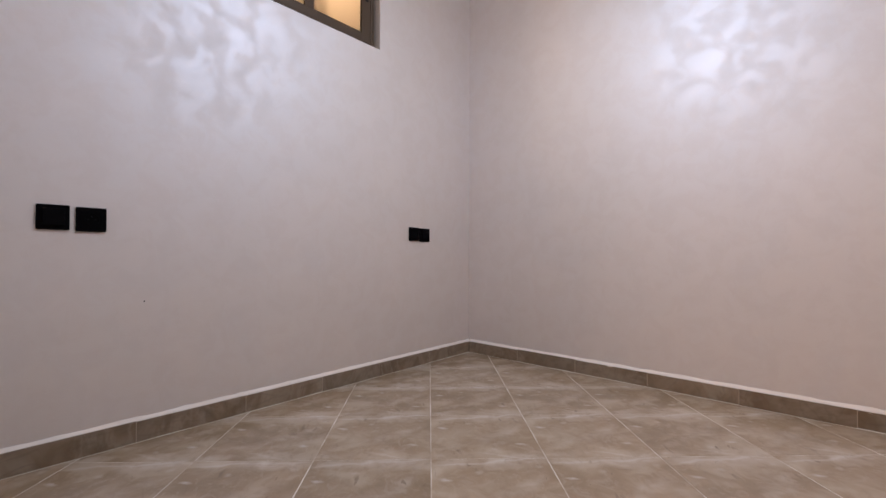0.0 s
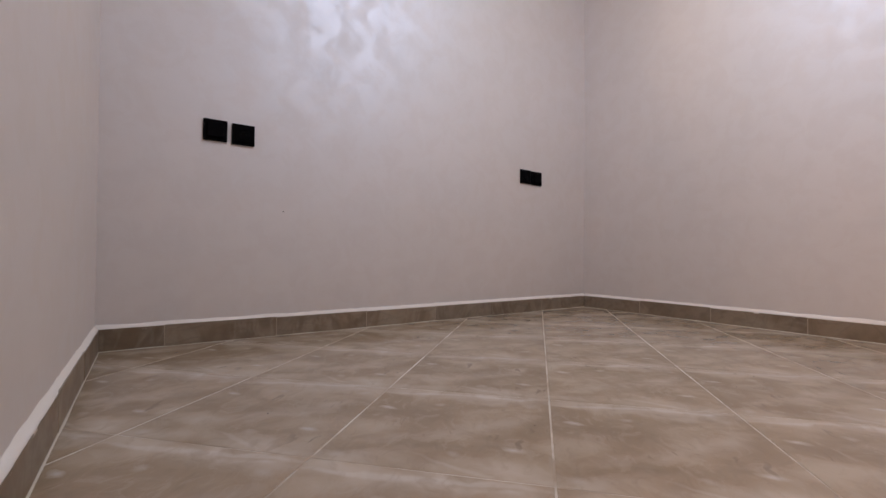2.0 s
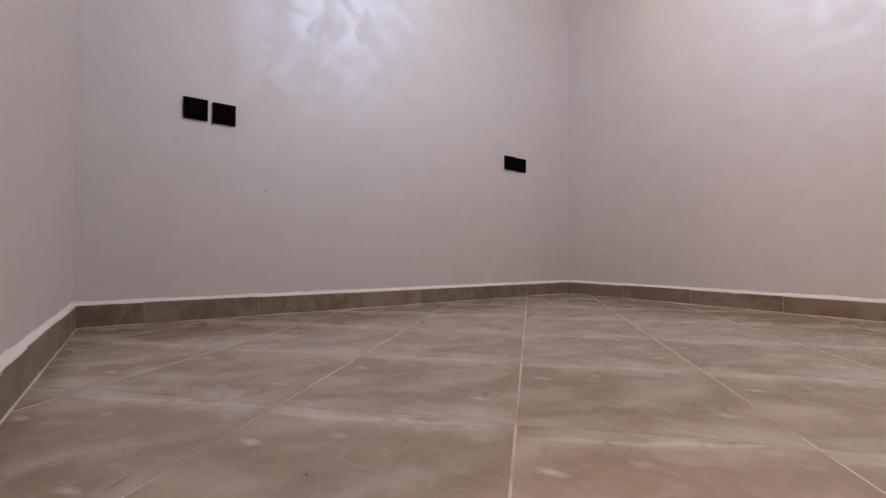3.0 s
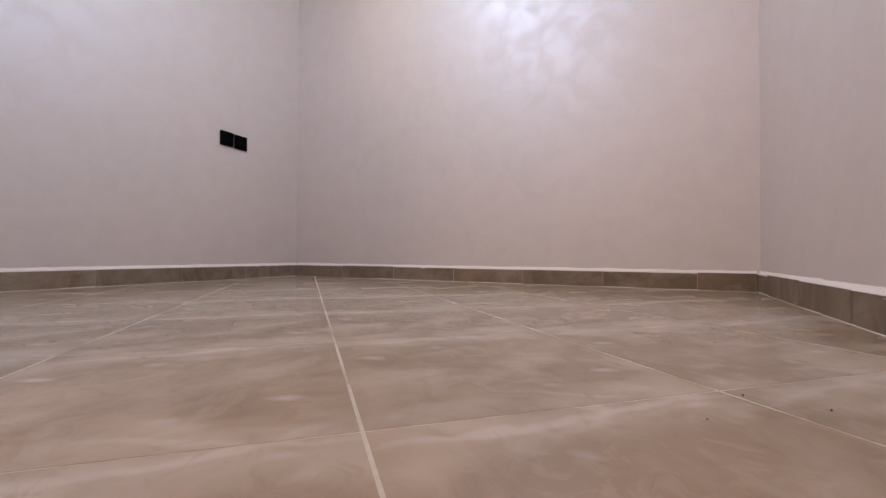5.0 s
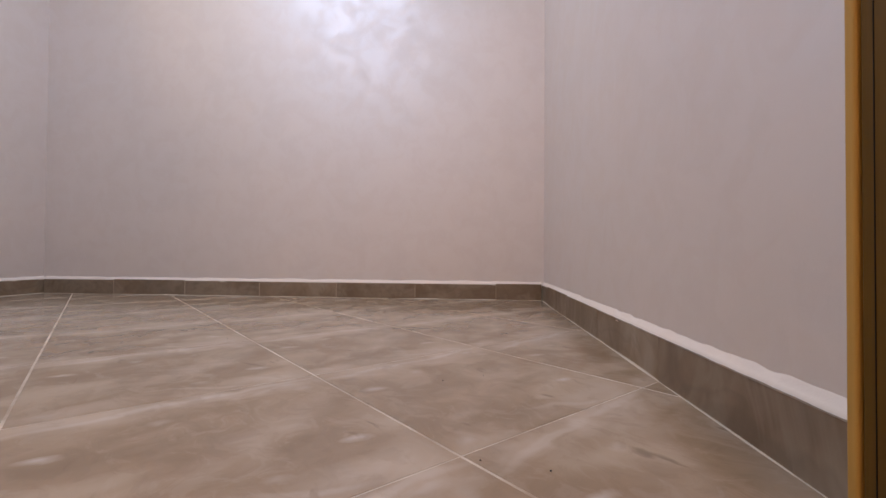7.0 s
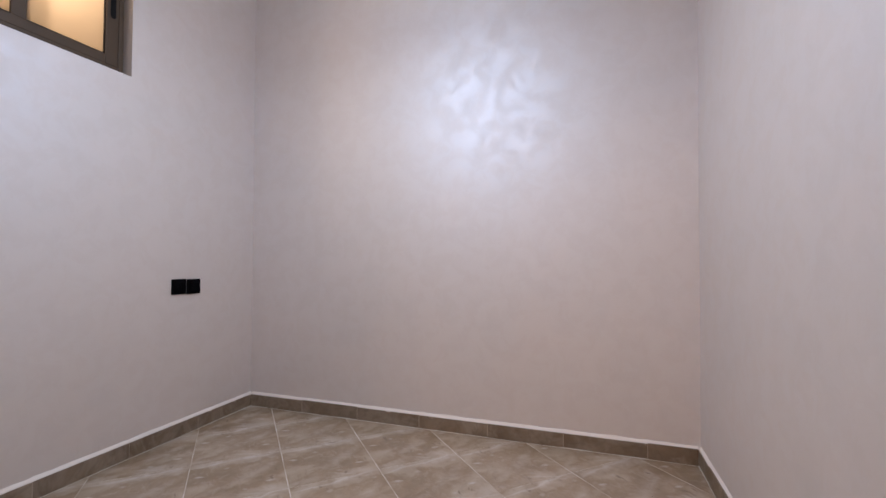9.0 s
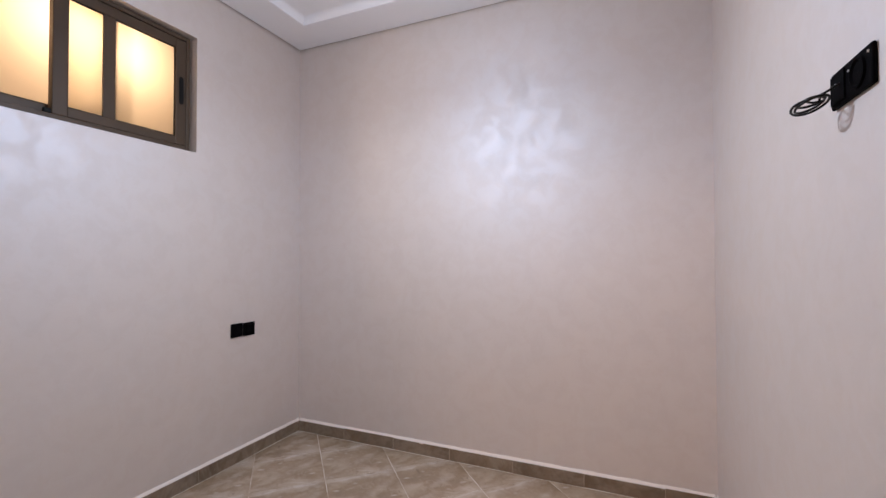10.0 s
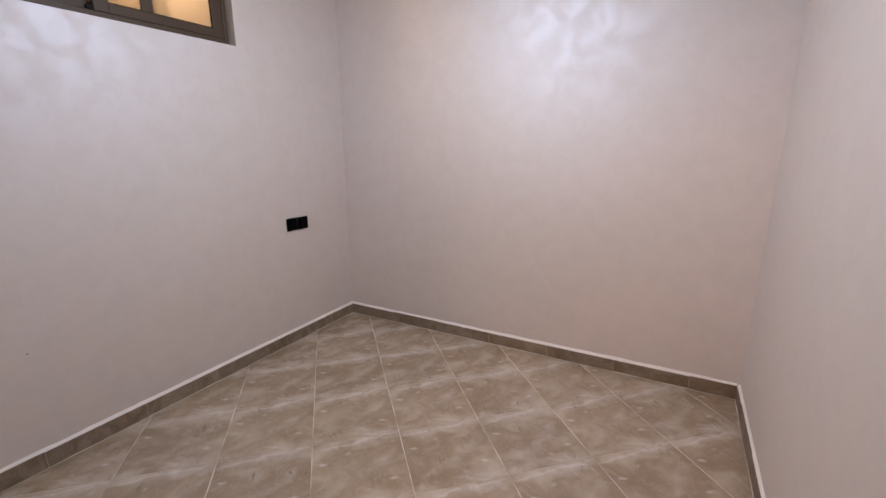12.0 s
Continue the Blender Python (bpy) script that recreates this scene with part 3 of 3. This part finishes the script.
def skirting(name, place, a0, a1, joints, label, high=0.079, bead=0.0135):
    """place(u, d, z): the point at u along the wall, d out of it."""
    root = tagged(empty(name, pose(0, 0, 0)), label, "baseboard", "", "structure")
    ends = [a0] + [j for j in joints if a0 + 0.02 < j < a1 - 0.02] + [a1]
    rnd = random.Random(len(name) * 7 + 3)
    for u0, u1 in zip(ends, ends[1:]):
        h, t = high + rnd.uniform(-0.0028, 0.0020), SKIRT_T + rnd.uniform(-0.0014, 0.0010)
        bm = boxed(u0 + 0.0006, u1 - 0.0006, 0.0005, t, 0.0008, h, bevel=0.0012, segments=1)
        for v in bm.verts:
            v.co = place(*v.co)
        part("tile", bm, SKIRT, root)
    bm = bmesh.new()
    for j in ends[1:-1]:
        made = len(bm.verts)
        box(bm, j - 0.0012, j + 0.0012, 0.0004, SKIRT_T - 0.0002, 0.0008, high - 0.001)
        bm.verts.ensure_lookup_table()
        for v in bm.verts[made:]:
            v.co = place(*v.co)
    if len(bm.verts):
        part("joint_filler", bm, FILLER, root)
    # wavy bead of filler
    bm = bmesh.new()
    n = max(8, int((a1 - a0) / 0.012))
    prev = None
    for k in range(n + 1):
        u = a0 + (a1 - a0) * k / n
        wob = noise.noise(Vector((u * 9, len(name), 0))) + 0.6 * noise.noise(Vector((u * 31, 3, len(name))))
        top = high + bead + 0.0046 * wob
        out = SKIRT_T - 0.0012 + 0.0012 * noise.noise(Vector((u * 22, 9, 1)))
        row = [bm.verts.new(place(u, d, z)) for d, z in ((0.0, high - 0.0072), (out, high - 0.007), (out * 0.96, high + 0.0005), (out * 0.62, high + 0.0045), (0.0034, high + 0.009), (0.0014, top - 0.002), (0.0, top))]
        if prev:
            for q in range(6):
                f = bm.faces.new([prev[q], prev[q + 1], row[q + 1], row[q]])
                f.smooth = True
        prev = row
    part("filler_bead", bm, WHITE, root, "uneven bead of white filler")
    # thin uneven grout where the skirting meets the floor
    bm = bmesh.new()
    prev = None
    for k in range(n + 1):
        u = a0 + (a1 - a0) * k / n
        wide = 0.0016 + 0.0022 * max(0.0, 0.3 + noise.noise(Vector((u * 6, 5, len(name)))))
        row = [bm.verts.new(place(u, d, z)) for d, z in ((SKIRT_T - 0.001, 0.0006 + wide), (SKIRT_T + wide, 0.0006))]
        if prev:
            bm.faces.new([prev[0], prev[1], row[1], row[0]])
        prev = row
    part("floor_joint", bm, GROUT, root, "thin pale grout line")


TEXT = "taupe stone-look skirting tiles topped with white filler"
skirting("baseboard_west", lambda u, d, z: Vector((d, u, z)), -L + 0.001, -0.001, [-2.415, -2.020, -1.612, -1.222, -0.828, -0.430], TEXT)
skirting("baseboard_north", lambda u, d, z: Vector((u, -d, z)), SKIRT_T + 0.001, W - SKIRT_T - 0.001, [0.415, 0.814, 1.221, 1.630, 2.035, 2.440], TEXT)
skirting("baseboard_east", lambda u, d, z: Vector((W - d, u, z)), -L + 0.001, -0.001, [-0.200, -0.600, -0.996, -1.389, -1.790, -2.190], TEXT, 0.0790, 0.0140)
skirting("baseboard_south", lambda u, d, z: Vector((u, -L + d, z)), SKIRT_T + 0.001, DOOR_X0, [0.410, 0.815, 1.220], TEXT)

# ---- floor: tiles laid diagonally over a pale grout bed ----
floor = setting("floor", boxed(-0.02, HALL_X1 + TH, HALL_Y - TH, 0.02, -0.12, -0.0003), WORN, "taupe stone-look floor tiles laid diagonally with pale joints", "floor")
ROW0, COL0 = -0.395 * 0.7071, 2.872 * 0.7071


def clip(poly, nx, ny, c):
    """The part of a polygon with nx * x + ny * y <= c."""
    out = []
    for (ax, ay), (bx, by) in zip(poly, poly[1:] + poly[:1]):
        da, db = nx * ax + ny * ay - c, nx * bx + ny * by - c
        if da <= 0:
            out.append((ax, ay))
        if da * db < 0:
            f = da / (da - db)
            out.append((ax + (bx - ax) * f, ay + (by - ay) * f))
    return out


def tile_mesh(poly):
    """A tile with a slightly eased upper edge."""
    bm = bmesh.new()
    cx, cy = sum(p[0] for p in poly) / len(poly), sum(p[1] for p in poly) / len(poly)
    e = 0.0002
    low = [bm.verts.new((x, y, -0.006)) for x, y in poly]
    mid = [bm.verts.new((x, y, -0.0002)) for x, y in poly]
    top = []
    for x, y in poly:
        r = max(1e-6, math.hypot(x - cx, y - cy))
        top.append(bm.verts.new((x + (cx - x) / r * e * 1.4, y + (cy - y) / r * e * 1.4, 0.0)))
    n = len(poly)
    for k in range(n):
        j = (k + 1) % n
        bm.faces.new([low[k], low[j], mid[j], mid[k]])
        bm.faces.new([mid[k], mid[j], top[j], top[k]])
    bm.faces.new(top)
    bmesh.ops.recalc_face_normals(bm, faces=bm.faces)
    me = bpy.data.meshes.new("tile")
    bm.to_mesh(me)
    bm.free()
    me.materials.append(TILE)
    return me


half, side = (PITCH - JOINT) / 2, (PITCH - SIDE_JOINT) / 2
full = [(a * half * NX + b * side * NY, a * half * NY - b * side * NX) for a, b in ((-1, -1), (1, -1), (1, 1), (-1, 1))]
FULL_MESH = tile_mesh(full)
# the room, and the hall outside its doorway
ROOM = ((-1, 0, -0.004), (1, 0, W - 0.004), (0, 1, -0.004), (0, -1, L + TH))
HALL = ((-1, 0, -HALL_X0), (1, 0, HALL_X1), (0, 1, -L - TH - 0.002), (0, -1, -HALL_Y))
for sides in (ROOM, HALL):
    for i in range(-16, 9):
        for j in range(-9, 16):
            n0, u0 = ROW0 + (i + 0.5) * PITCH, COL0 + (j + 0.5) * PITCH
            cx, cy = n0 * NX + u0 * NY, n0 * NY - u0 * NX
            poly = [(cx + x, cy + y) for x, y in full]
            whole = list(poly)
            for nx, ny, c in sides:
                poly = clip(poly, nx, ny, c) if len(poly) > 2 else []
            if len(poly) < 3:
                continue
            area = abs(sum(a[0] * b[1] - b[0] * a[1] for a, b in zip(poly, poly[1:] + poly[:1]))) / 2
            if area < 0.0004:
                continue
            ob = new("tile", FULL_MESH if poly == whole else tile_mesh([(x - cx, y - cy) for x, y in poly]))
            ob.matrix_world = pose(cx, cy, 0.0)
            ob.parent = floor

# ---- small traces ----
bm = bmesh.new()
bmesh.ops.create_cone(bm, cap_ends=True, segments=14, radius1=0.0027, radius2=0.0019, depth=0.0016, matrix=pose(0.0008, -1.996, 0.525, 0, 90, 0))
mark = tagged(part("nail_head", bm, RUBBER), "small dark nail head in the plaster wall", "nail")

bm = bmesh.new()
rnd = random.Random(11)
spots = [(2.359, -1.384), (2.350, -1.712), (2.307, -1.811), (2.421, -1.728), (2.101, -2.091), (2.256, -2.028)]
spots += [(rnd.uniform(0.3, 2.45), rnd.uniform(-2.4, -0.3)) for _ in range(22)]
for x, y in spots:
    r = rnd.uniform(0.0006, 0.0011)
    made = bmesh.ops.create_icosphere(bm, subdivisions=1, radius=r, matrix=pose(x, y, r * 0.7))["verts"]
    for v in made:
        v.co += Vector((rnd.uniform(-1, 1), rnd.uniform(-1, 1), rnd.uniform(-0.3, 0.3))) * r * 0.3
tagged(part("floor_grit", bm, RUBBER), "tiny dark crumbs of building grit on the tiles", "grit", "", "stuff")
